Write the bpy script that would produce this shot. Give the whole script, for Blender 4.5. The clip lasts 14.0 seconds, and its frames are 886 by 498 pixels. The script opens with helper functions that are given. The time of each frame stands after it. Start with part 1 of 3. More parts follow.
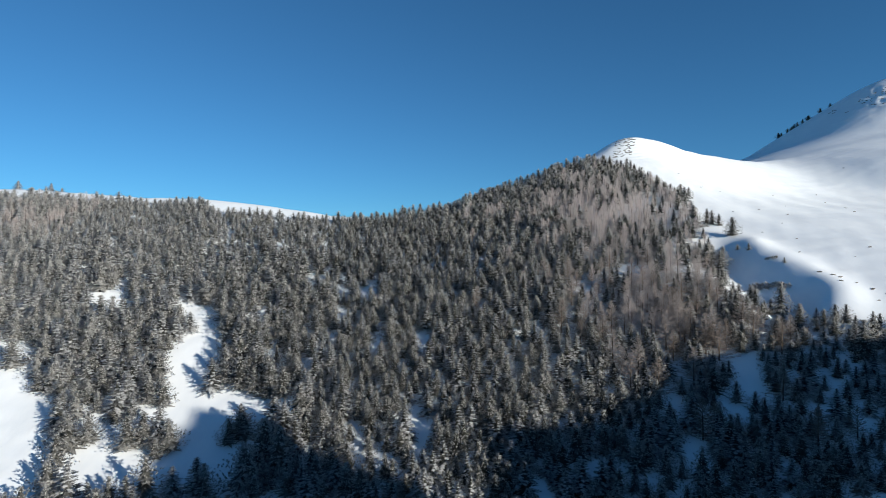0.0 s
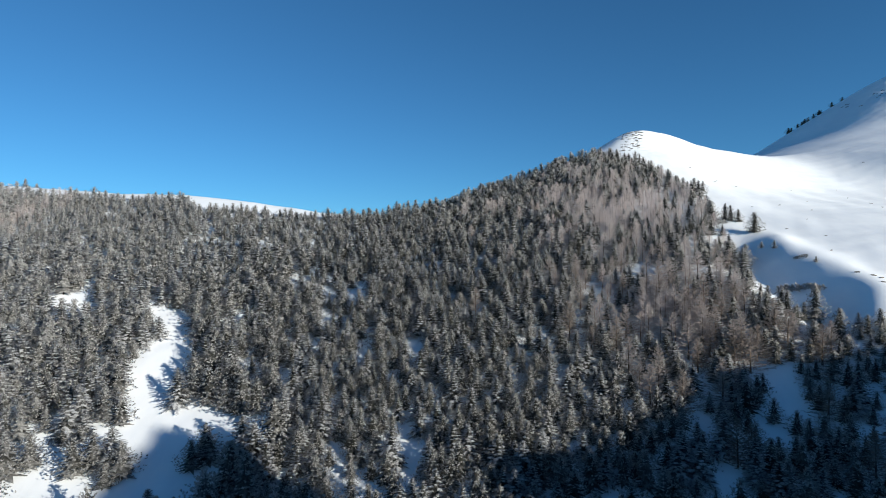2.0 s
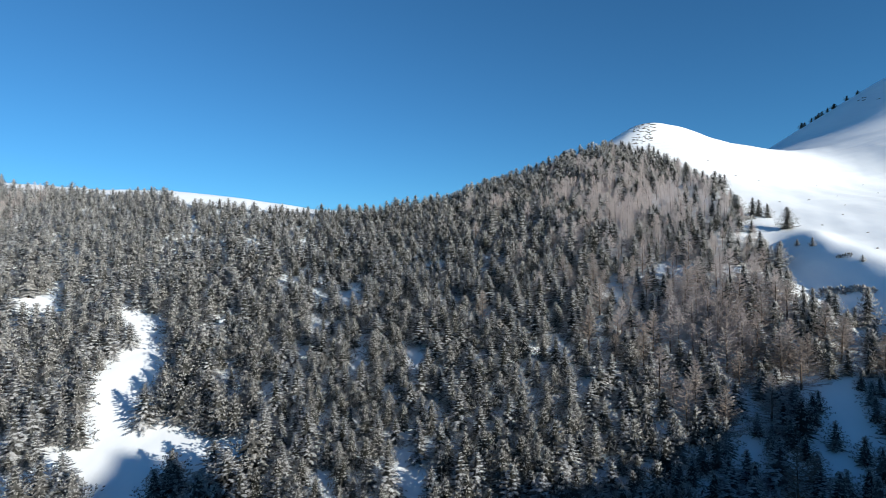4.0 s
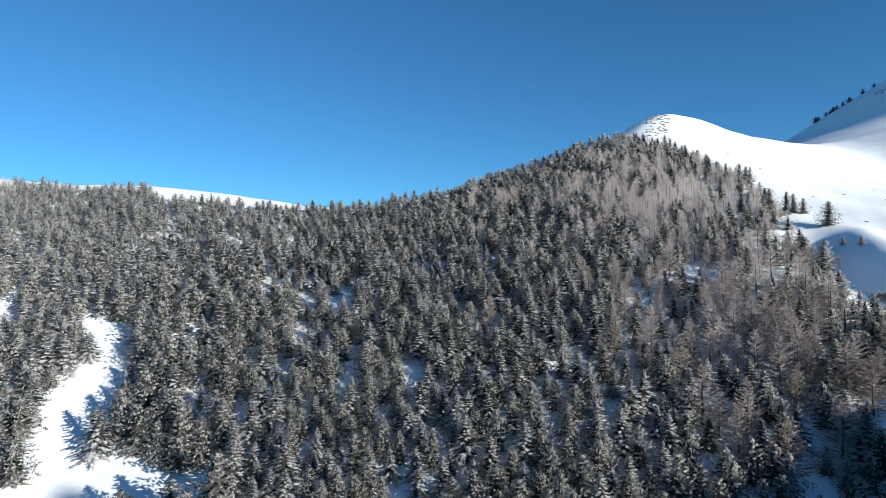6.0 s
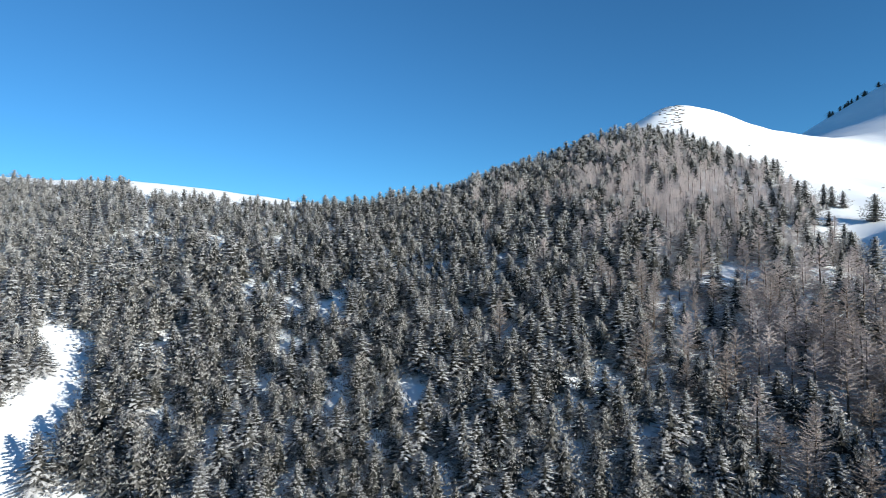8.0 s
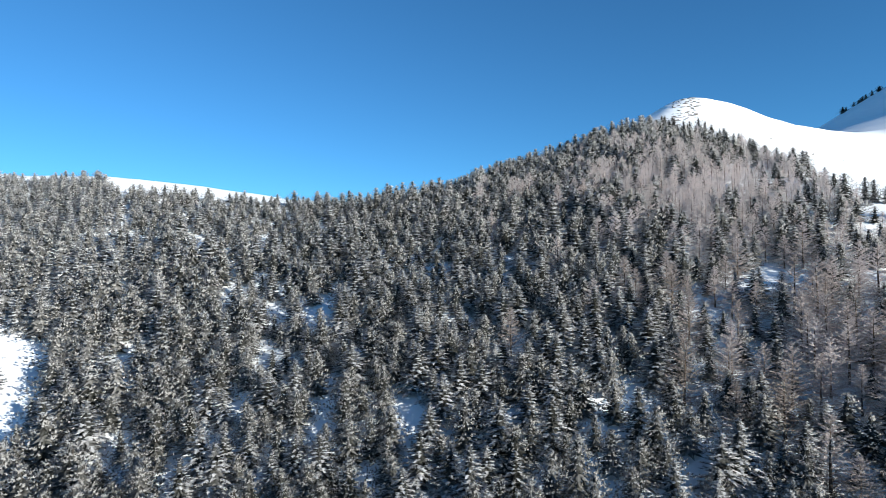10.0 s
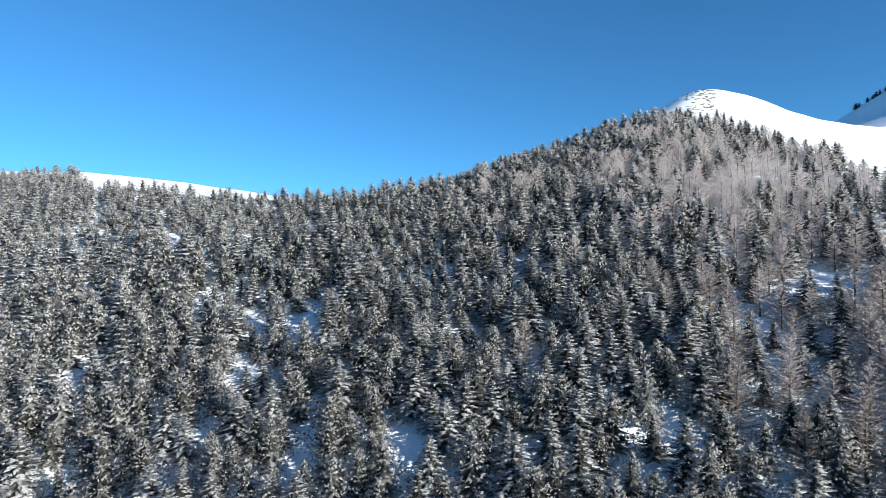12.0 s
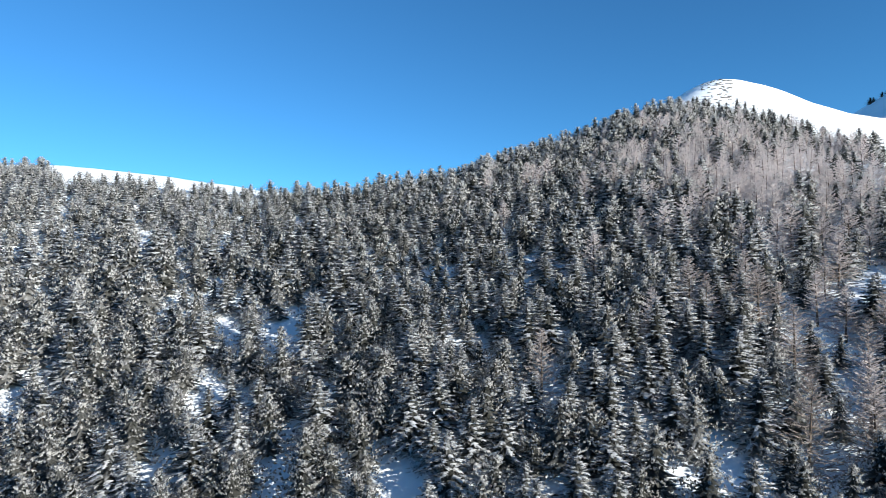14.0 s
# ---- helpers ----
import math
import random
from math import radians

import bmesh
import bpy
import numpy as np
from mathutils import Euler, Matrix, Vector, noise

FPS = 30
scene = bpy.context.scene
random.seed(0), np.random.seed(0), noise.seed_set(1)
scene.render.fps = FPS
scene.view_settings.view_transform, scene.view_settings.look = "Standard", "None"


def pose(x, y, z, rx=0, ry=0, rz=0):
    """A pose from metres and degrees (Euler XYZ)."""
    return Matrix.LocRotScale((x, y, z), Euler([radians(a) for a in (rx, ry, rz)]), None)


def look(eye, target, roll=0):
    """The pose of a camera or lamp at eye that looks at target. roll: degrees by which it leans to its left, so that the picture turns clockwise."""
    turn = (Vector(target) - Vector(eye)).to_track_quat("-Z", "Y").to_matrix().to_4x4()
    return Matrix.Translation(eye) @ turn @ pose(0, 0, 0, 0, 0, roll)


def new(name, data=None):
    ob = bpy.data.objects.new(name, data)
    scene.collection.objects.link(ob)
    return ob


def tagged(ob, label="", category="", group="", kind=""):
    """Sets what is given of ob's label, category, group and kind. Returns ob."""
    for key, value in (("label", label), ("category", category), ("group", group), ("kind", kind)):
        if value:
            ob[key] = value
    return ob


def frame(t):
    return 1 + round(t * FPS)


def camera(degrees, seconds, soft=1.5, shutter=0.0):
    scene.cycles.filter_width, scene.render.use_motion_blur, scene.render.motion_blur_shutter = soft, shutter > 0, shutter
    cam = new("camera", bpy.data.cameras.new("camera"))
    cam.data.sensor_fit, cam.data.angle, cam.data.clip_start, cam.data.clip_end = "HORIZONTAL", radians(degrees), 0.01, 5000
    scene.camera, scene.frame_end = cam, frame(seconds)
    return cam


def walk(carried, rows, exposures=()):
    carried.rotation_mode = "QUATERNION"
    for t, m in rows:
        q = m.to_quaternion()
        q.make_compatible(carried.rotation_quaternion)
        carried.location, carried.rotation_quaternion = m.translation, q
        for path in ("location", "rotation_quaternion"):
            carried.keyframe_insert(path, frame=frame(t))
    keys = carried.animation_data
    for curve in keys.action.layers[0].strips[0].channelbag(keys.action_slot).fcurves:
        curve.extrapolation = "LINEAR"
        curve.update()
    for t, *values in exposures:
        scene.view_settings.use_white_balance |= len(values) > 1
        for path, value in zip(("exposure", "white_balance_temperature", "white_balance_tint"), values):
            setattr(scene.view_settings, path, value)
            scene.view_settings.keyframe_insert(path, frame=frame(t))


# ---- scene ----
cam = camera(75.3, 14.0, soft=0.6)
METRES, EYE, TILT, LEAN, TURN = 80.0, 60.0, 1.0, 0.0, 0.0
ROWS = [
    (0.0, 0.0, 0.0, 0.0, 0.0, 0.0, -0.0),
    (0.5, 0.0046, 0.041, -0.0027, -0.01, 0.01, 0.04),
    (1.0, 0.0086, 0.0786, -0.0052, -0.01, 0.01, 0.04),
    (1.5, 0.0123, 0.1195, -0.0053, -0.02, 0.02, 0.03),
    (2.0, 0.0126, 0.1565, -0.0057, -0.01, 0.02, 0.03),
    (2.5, 0.0109, 0.1963, -0.0065, 0.01, 0.02, 0.05),
    (3.0, 0.009, 0.2332, -0.0075, 0.01, 0.02, 0.06),
    (5.5, 0.0019, 0.4306, -0.0091, -0.05, -0.09, 0.11),
    (6.0, 0.0003, 0.4708, -0.0084, -0.07, -0.09, 0.11),
    (6.5, -0.0014, 0.5069, -0.0091, -0.07, -0.08, 0.11),
    (7.0, -0.0034, 0.5449, -0.0109, -0.09, -0.06, 0.14),
    (7.5, -0.0046, 0.5789, -0.0111, -0.09, -0.08, 0.15),
    (8.0, -0.0054, 0.6153, -0.0114, -0.1, -0.1, 0.17),
    (10.5, -0.0104, 0.7803, -0.0147, -0.15, 0.04, 0.21),
    (11.0, -0.0112, 0.8129, -0.0147, -0.17, 0.06, 0.23),
    (11.5, -0.012, 0.843, -0.0147, -0.18, 0.07, 0.21),
    (12.0, -0.0128, 0.8751, -0.015, -0.18, 0.09, 0.22),
    (12.5, -0.0132, 0.9048, -0.0153, -0.19, 0.09, 0.21),
    (13.0, -0.0137, 0.937, -0.0159, -0.19, 0.08, 0.19),
    (13.5, -0.014, 0.9666, -0.0165, -0.2, 0.07, 0.21),
    (14.0, -0.0142, 0.9985, -0.017, -0.21, 0.07, 0.19),
]
walk(cam, [(t, pose(0, 0, EYE, TILT, LEAN, TURN) @ pose(METRES * x, METRES * y, METRES * z, 90 + pitch, roll, yaw)) for t, x, y, z, yaw, pitch, roll in ROWS],
     exposures=[(0, 0.27, 6100, 3), (3, 0.42, 6030, 3), (6.5, 0.62, 5980, 3), (8.2, 0.70, 5950, 3), (11, 0.90, 5900, 3), (14, 0.98, 5850, 3)])

# ---- light ----
SUN_EL, SUN_AZ = 12.5, 131.0          # degrees; azimuth clockwise from +y
to_sun = Vector((math.sin(radians(SUN_AZ)) * math.cos(radians(SUN_EL)),
                 math.cos(radians(SUN_AZ)) * math.cos(radians(SUN_EL)), math.sin(radians(SUN_EL))))
world = bpy.data.worlds.new("winter_sky")
scene.world = world
world.use_nodes = True
wn = world.node_tree
sky = wn.nodes.new("ShaderNodeTexSky")
sky.sky_type, sky.sun_disc = "NISHITA", False
sky.sun_elevation, sky.sun_rotation = radians(SUN_EL), radians(SUN_AZ)
sky.altitude, sky.air_density, sky.dust_density, sky.ozone_density = 2600.0, 1.0, 1.2, 5.5
haze = wn.nodes.new("ShaderNodeMix")  # clear, slightly greenish winter air
haze.data_type, haze.blend_type = "RGBA", "MULTIPLY"
haze.inputs["Factor"].default_value, haze.inputs[7].default_value = 1.0, (0.84, 1.0, 0.92, 1)
wn.links.new(sky.outputs[0], haze.inputs[6])
wn.links.new(haze.outputs[2], wn.nodes["Background"].inputs[0])
wn.nodes["Background"].inputs[1].default_value = 0.103
sun = new("sun", bpy.data.lights.new("sun", "SUN"))
sun.data.energy, sun.data.angle, sun.data.color = 5.6, radians(0.5), (1.0, 0.905, 0.79)
sun.matrix_world = look(to_sun * 400, (0, 0, 0))


# ---- materials ----
def material(name, rough=0.8):
    m = bpy.data.materials.new(name)
    m.use_nodes = True
    b = m.node_tree.nodes["Principled BSDF"]
    b.inputs["Roughness"].default_value = rough
    b.inputs["Specular IOR Level"].default_value = 0.25
    return m, m.node_tree, b


def noise_at(nt, scale, detail=3.0, vec=None, stretch=None):
    n = nt.nodes.new("ShaderNodeTexNoise")
    n.inputs["Scale"].default_value, n.inputs["Detail"].default_value = scale, detail
    g = nt.nodes.new("ShaderNodeNewGeometry").outputs["Position"] if vec is None else vec
    if stretch:
        v = nt.nodes.new("ShaderNodeMapping")
        v.inputs["Scale"].default_value = stretch
        v.inputs["Rotation"].default_value = (0, 0, radians(35))
        nt.links.new(g, v.inputs[0])
        g = v.outputs[0]
    nt.links.new(g, n.inputs["Vector"])
    return n.outputs["Fac"]


def calc(nt, op, a, b=0.0, clamp=False):
    n = nt.nodes.new("ShaderNodeMath")
    n.operation, n.use_clamp = op, clamp
    for i, v in enumerate((a, b)):
        if isinstance(v, (int, float)):
            n.inputs[i].default_value = v
        else:
            nt.links.new(v, n.inputs[i])
    return n.outputs[0]


def ramp(nt, fac, lo, hi):
    n = nt.nodes.new("ShaderNodeMapRange")
    n.interpolation_type = "SMOOTHSTEP"
    n.inputs["From Min"].default_value, n.inputs["From Max"].default_value = lo, hi
    nt.links.new(fac, n.inputs["Value"])
    return n.outputs[0]


def mix(nt, fac, a, b):
    n = nt.nodes.new("ShaderNodeMix")
    n.data_type = "RGBA"
    nt.links.new(fac, n.inputs["Factor"])
    for sock, v in ((n.inputs[6], a), (n.inputs[7], b)):
        if isinstance(v, tuple):
            sock.default_value = (*v, 1)
        else:
            nt.links.new(v, sock)
    return n.outputs[2]


def bump(nt, shader, height, strength, distance):
    n = nt.nodes.new("ShaderNodeBump")
    n.inputs["Strength"].default_value, n.inputs["Distance"].default_value = strength, distance
    nt.links.new(height, n.inputs["Height"])
    nt.links.new(n.outputs[0], shader.inputs["Normal"])


def snow_material():
    m, nt, b = material("snow", 0.65)
    broad = noise_at(nt, 0.06, 4)
    crust = noise_at(nt, 0.5, 5, stretch=(1, 0.25, 1))
    fine = noise_at(nt, 3.0, 4)
    tone = calc(nt, "ADD", calc(nt, "MULTIPLY", broad, 0.6), calc(nt, "MULTIPLY", crust, 0.4))
    nt.links.new(mix(nt, ramp(nt, tone, 0.35, 0.65), (0.85, 0.86, 0.88), (0.92, 0.92, 0.92)), b.inputs["Base Color"])
    bump(nt, b, calc(nt, "ADD", crust, calc(nt, "MULTIPLY", fine, 0.25)), 0.2, 0.25)
    return m


def needle_material(name, dark, light, frost, cover):
    """Evergreen needles with rime and snow on what faces up, and painted crown shade; cover: how far the white reaches.
    """
    m, nt, b = material(name, 0.7)
    geo = nt.nodes.new("ShaderNodeNewGeometry")
    split = nt.nodes.new("ShaderNodeSeparateXYZ")
    nt.links.new(geo.outputs["Normal"], split.inputs[0])
    tip = nt.nodes.new("ShaderNodeAttribute")
    tip.attribute_name = "rime"
    tree = noise_at(nt, 0.30, 2)
    grain = noise_at(nt, 5.0, 3)
    island = geo.outputs["Random Per Island"]
    green = mix(nt, calc(nt, "ADD", calc(nt, "MULTIPLY", ramp(nt, tree, 0.35, 0.65), 0.6), calc(nt, "MULTIPLY", island, 0.4)), dark, light)
    # rimeless inner needles, darkened further for the shade inside the crown
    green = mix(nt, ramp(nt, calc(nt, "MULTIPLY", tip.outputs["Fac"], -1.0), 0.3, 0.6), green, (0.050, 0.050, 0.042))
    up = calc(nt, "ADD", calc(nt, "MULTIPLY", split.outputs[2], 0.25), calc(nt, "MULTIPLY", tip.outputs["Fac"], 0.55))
    up = calc(nt, "ADD", up, calc(nt, "MULTIPLY", calc(nt, "SUBTRACT", island, 0.5), 0.2))
    up = calc(nt, "ADD", up, calc(nt, "MULTIPLY", calc(nt, "SUBTRACT", grain, 0.5), 0.3))
    up = calc(nt, "ADD", up, calc(nt, "MULTIPLY", calc(nt, "SUBTRACT", tree, 0.5), 0.9))
    east = nt.nodes.new("ShaderNodeSeparateXYZ")  # whiter westwards: heavier rime, with the direct sun there painted in too
    nt.links.new(geo.outputs["Position"], east.inputs[0])
    up = calc(nt, "ADD", up, calc(nt, "MULTIPLY", calc(nt, "MINIMUM", calc(nt, "ADD", east.outputs[0], 12.0), 0.0), -0.003))
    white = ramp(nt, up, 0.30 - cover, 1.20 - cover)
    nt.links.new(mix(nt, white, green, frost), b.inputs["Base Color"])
    thin(nt, b, 0.45)
    return m


def thin(nt, b, share):
    """Lets part of the light through, as thin frosted needles and twigs do."""
    glow, both = nt.nodes.new("ShaderNodeBsdfTranslucent"), nt.nodes.new("ShaderNodeMixShader")
    nt.links.new(b.inputs["Base Color"].links[0].from_socket, glow.inputs["Color"])
    both.inputs[0].default_value = share
    nt.links.new(b.outputs[0], both.inputs[1])
    nt.links.new(glow.outputs[0], both.inputs[2])
    nt.links.new(both.outputs[0], nt.nodes["Material Output"].inputs["Surface"])


def bark_material(name, a, c, rime):
    m, nt, b = material(name, 0.9)
    col = mix(nt, ramp(nt, noise_at(nt, 6.0, 4, stretch=(1, 1, 0.25)), 0.35, 0.7), a, c)
    if rime:
        geo = nt.nodes.new("ShaderNodeNewGeometry")
        f = calc(nt, "ADD", calc(nt, "MULTIPLY", geo.outputs["Random Per Island"], 0.15), calc(nt, "MULTIPLY", noise_at(nt, 0.09, 2), 0.9))
        high = nt.nodes.new("ShaderNodeSeparateXYZ")  # more rime the higher on the slope
        nt.links.new(geo.outputs["Position"], high.inputs[0])
        f = calc(nt, "ADD", f, calc(nt, "MULTIPLY", calc(nt, "SUBTRACT", high.outputs[2], 54.0), 0.013))
        col = mix(nt, ramp(nt, f, 0.2, 0.85), col, rime)
    nt.links.new(col, b.inputs["Base Color"])
    if rime:
        thin(nt, b, 0.3)
    return m


def rock_material():
    m, nt, b = material("rock", 0.9)
    n = noise_at(nt, 1.5, 6)
    nt.links.new(mix(nt, ramp(nt, n, 0.3, 0.7), (0.10, 0.09, 0.085), (0.24, 0.21, 0.18)), b.inputs["Base Color"])
    bump(nt, b, noise_at(nt, 5.0, 5), 0.7, 0.1)
    return m


SNOW = snow_material()
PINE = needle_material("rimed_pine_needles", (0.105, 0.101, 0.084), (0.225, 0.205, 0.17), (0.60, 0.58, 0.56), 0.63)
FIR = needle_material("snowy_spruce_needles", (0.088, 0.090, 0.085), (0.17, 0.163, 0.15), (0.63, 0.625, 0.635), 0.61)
BARK = bark_material("pine_bark", (0.06, 0.045, 0.035), (0.16, 0.12, 0.09), None)
TWIG = bark_material("larch_twigs", (0.175, 0.14, 0.115), (0.29, 0.235, 0.195), (0.68, 0.61, 0.585))
ROCK = rock_material()


# ---- the lie of the land ----
# Heights of the slope on a lattice of 40 m, smoothed by cubic splines; rows run from west to east.
LATTICE = np.array([
    [-6.0, 13.7, 33.0, 50.9, 72.8, 90.9, 84.3, 71.8, 59.1],
    [-5.2, 14.3, 33.5, 48.6, 70.5, 93.6, 79.9, 66.6, 54.5],
    [-3.9, 14.8, 33.8, 48.8, 67.4, 89.1, 74.5, 62.8, 50.9],
    [-2.0, 15.1, 29.2, 44.2, 70.6, 89.6, 70.4, 58.9, 46.9],
    [-1.2, 14.4, 26.2, 46.1, 67.0, 79.1, 64.7, 53.7, 43.2],
    [-1.6, 13.2, 29.7, 53.1, 66.3, 79.6, 66.1, 53.9, 44.9],
    [1.2, 15.8, 34.2, 57.5, 74.0, 94.6, 91.6, 75.6, 58.8],
    [9.3, 28.4, 48.3, 63.9, 76.2, 100.5, 122.6, 102.8, 76.2],
    [16.9, 37.0, 56.6, 67.5, 75.5, 81.6, 112.7, 106.9, 85.9],
    [20.9, 38.3, 55.4, 68.2, 74.9, 82.4, 103.2, 104.0, 93.7],
    [23.6, 39.1, 54.2, 67.3, 76.7, 86.8, 99.5, 103.7, 101.1],
])
LX, LY, STEP = -160.0, 60.0, 40.0


def spline(u):
    return np.stack([(1 - u) ** 3, 3 * u**3 - 6 * u**2 + 4, -3 * u**3 + 3 * u**2 + 3 * u + 1, u**3]) / 6


def over(a, b, k):
    """The higher of two surfaces, with a rounded seam."""
    return 0.5 * (a + b + np.sqrt((a - b) ** 2 + k * k))


def wave(x, y, size, seed):
    """Soft unevenness between about -1 and 1."""
    r, out = np.random.RandomState(seed), 0
    for k in range(7):
        a, f, p = r.uniform(0, 6.28), r.uniform(0.6, 1.6) * 6.28 / size, r.uniform(0, 6.28)
        out = out + np.sin((x * np.cos(a) + y * np.sin(a)) * f + p)
    return out / 3.5


def step(x, a, b):
    """Rises smoothly from 0 at a to 1 at b."""
    t = np.clip((x - a) / (b - a), 0, 1)
    return t * t * (3 - 2 * t)


def land(x, y):
    x, y = np.asarray(x, float), np.asarray(y, float)
    n, m = LATTICE.shape
    a, b = np.clip((x - LX) / STEP, 0, n - 3 - 1e-6), np.clip((y - LY) / STEP, 0, m - 3 - 1e-6)
    i, j = a.astype(int), b.astype(int)
    wa, wb = spline(a - i), spline(b - j)
    z = sum(wa[p] * wb[q] * LATTICE[i + p, j + q] for p in range(4) for q in range(4))
    z = z - 0.3 * np.clip(y - 300, 0, 300)
    # the snowy mountain beyond the saddle
    away = np.hypot(np.hypot(x - 285, y - 350), 30.0) - 30.0
    far = 172 - 0.71 * away + 0.42 * (np.hypot(np.maximum(away - 62, 0), 15.0) - 15.0) - 0.9 * (np.hypot(np.maximum(away - 130, 0), 15.0) - 15.0)
    z = over(z, far + 0.6 * wave(x, y, 60, 14), 5.0)
    z = z + 0.55 * wave(x, y, 8, 52) * np.exp(-(((x - 244) / 11) ** 2 + ((y - 320) / 14) ** 2))  # wind-torn snow near its top
    # unseen ridge added behind and beside the flight to shade the slope's foot
    s, u = to_sun.x * x + to_sun.y * y, to_sun.x * y - to_sun.y * x
    s, u = s / math.cos(radians(SUN_EL)), u / math.cos(radians(SUN_EL))
    # crest heights are stepped to set where the edges of its shadow fall
    crest = 47 + 7 * step(u, 39, 45) + 2.5 * step(u, 49, 53) - 20.5 * step(u, 54.8, 56.8) + 9 * step(u, 63.5, 75.5) + 6 * step(u, 94, 106) - 1.5 * step(u, 111, 120)
    crest = crest + 5.5 * step(u, 126, 142) - 50 * step(u, 144, 156) + 150 * math.tan(radians(SUN_EL))
    z = over(z, crest - 0.62 * np.abs(s - 150), 4.0)
    # a shallow gully along the wood's edge and the wind-built lip beside it
    d, w = x + 0.5 * wave(x, y, 15, 41) - np.interp(y, (100, 106, 120, 127, 137, 154), (74, 74.5, 77.5, 76.5, 74.5, 75)), step(y, 104, 114) * (1 - step(y, 140, 154))
    z = z + w * (1.7 * np.exp(-(((d - 2) / 5) ** 2)) - 3.4 * np.exp(-(((d + 8) / 5.5) ** 2)))
    z = z + 4.7 * np.exp(-(((np.where(x > 80, x - 80, (x - 80) * 1.5) / 20) ** 2 + ((y - 244) / 11) ** 2) ** 1.3))  # the rocky knoll and its ledges
    z = z + 0.3 * np.sin(z * 4.2 + 1.2 * wave(x, y, 9, 31)) * np.exp(-(((x - 76) / 9) ** 2 + ((y - 238) / 9) ** 2))
    z = np.maximum(z, -60.0)
    calm = np.exp(-((x / 400) ** 2 + ((y - 150) / 400) ** 2))
    return z + calm * (0.25 * wave(x, y, 22, 3) + 0.07 * wave(x, y, 6, 5))


def sheet():
    def lines(*spans):
        out = [np.arange(a, b, d) for a, b, d in spans]
        return np.concatenate(out)
    xs = lines((-3000, -400, 200), (-400, -172, 12), (-172, 62, 1.5), (62, 94, 0.5), (94, 172, 1.5), (172, 218, 5), (218, 262, 1.5), (262, 400, 5), (400, 3001, 200))
    ys = lines((-3000, -200, 200), (-200, 60, 10), (60, 224, 1.5), (224, 258, 0.5), (258, 340, 1.5), (340, 480, 5), (480, 3001, 180))
    gx, gy = np.meshgrid(xs, ys)
    v = np.stack([gx, gy, land(gx, gy)], -1).reshape(-1, 3)
    w, h = len(xs), len(ys)
    k = (np.arange(h - 1)[:, None] * w + np.arange(w - 1)[None, :]).ravel()
    me = bpy.data.meshes.new("ground")
    me.from_pydata(v.tolist(), [], np.stack([k, k + 1, k + 1 + w, k + w], 1).tolist())
    me.polygons.foreach_set("use_smooth", [True] * len(me.polygons))
    me.materials.append(SNOW)
    return tagged(new("ground", me), "wind-packed white snow over a steep mountain slope", "snow", kind="structure")


sheet()


# ---- shapes of trees ----
def unit(v):
    return v / np.maximum(np.linalg.norm(v, axis=-1, keepdims=True), 1e-9)


def spikes(base, way, length, width, sides=3, belly=0.6):
    """Many slender pieces: spindles, thickest at belly (0 and 1: open or blunt cones). Vertices, triangles and how far out each vertex lies."""
    n = len(base)
    way = unit(way)
    side = unit(np.cross(way, np.where(np.abs(way[:, 2:]) < 0.9, (0, 0, 1.0), (1.0, 0, 0))))
    lift = np.cross(way, side)
    length, width = np.broadcast_to(length, n)[:, None], np.broadcast_to(width, n)[:, None]
    ring = [base + way * length * belly + width * 0.5 * (np.cos(a) * side + np.sin(a) * lift) for a in np.arange(sides) * 2 * np.pi / sides + 0.5]
    pts, out, f = list(ring), [belly] * sides, []
    if belly < 1:
        f += [(q, (q + 1) % sides, len(pts)) for q in range(sides)]
        pts, out = pts + [base + way * length], out + [1.0]
    else:
        f += [(0, 1, 2)]
    if belly > 0:
        f += [((q + 1) % sides, q, len(pts)) for q in range(sides)]
        pts, out = pts + [base + 0 * way], out + [0.0]
    v = np.stack(pts, 1).reshape(-1, 3)
    f = np.array(f)[None] + (np.arange(n) * len(pts))[:, None, None]
    return v, f.reshape(-1, 3), np.tile(out, n)


def join(*sets):
    vs, fs, out, k = [], [], [], 0
    for v, f, a in sets:
        vs.append(v), fs.append(f + k), out.append(a)
        k += len(v)
    return np.concatenate(vs), np.concatenate(fs), np.concatenate(out)


def stem(height, radius, r, lean=0.15, sides=6):
    """A tapered, slightly crooked trunk."""
    levels = np.linspace(-0.06, 1, 6)
    off = np.cumsum(r.normal(0, lean * 0.3, (6, 2)), 0) * levels[:, None]
    v, f = [], []
    for k, t in enumerate(levels):
        for q in range(sides):
            a = q * 2 * np.pi / sides
            w = radius * (1 - 0.93 * max(t, 0)) * (1.25 if k == 0 else 1)
            v.append((off[k, 0] + w * np.cos(a), off[k, 1] + w * np.sin(a), t * height))
    for k in range(5):
        for q in range(sides):
            p, s = k * sides + q, k * sides + (q + 1) % sides
            f += [(p, s, s + sides), (p, s + sides, p + sides)]
    return np.array(v), np.array(f), np.zeros(len(v))


def boughs(r, whorls, per, low, high):
    """Root heights and bearings of the boughs, whorl by whorl."""
    t = np.repeat(np.linspace(low, high, whorls), per)
    t = t + r.uniform(-0.5, 0.5, len(t)) * (high - low) / whorls
    a = np.tile(np.arange(per) * 2 * np.pi / per, whorls) + np.repeat(r.uniform(0, 6.3, whorls), per) + r.uniform(-0.35, 0.35, len(t))
    return t, a


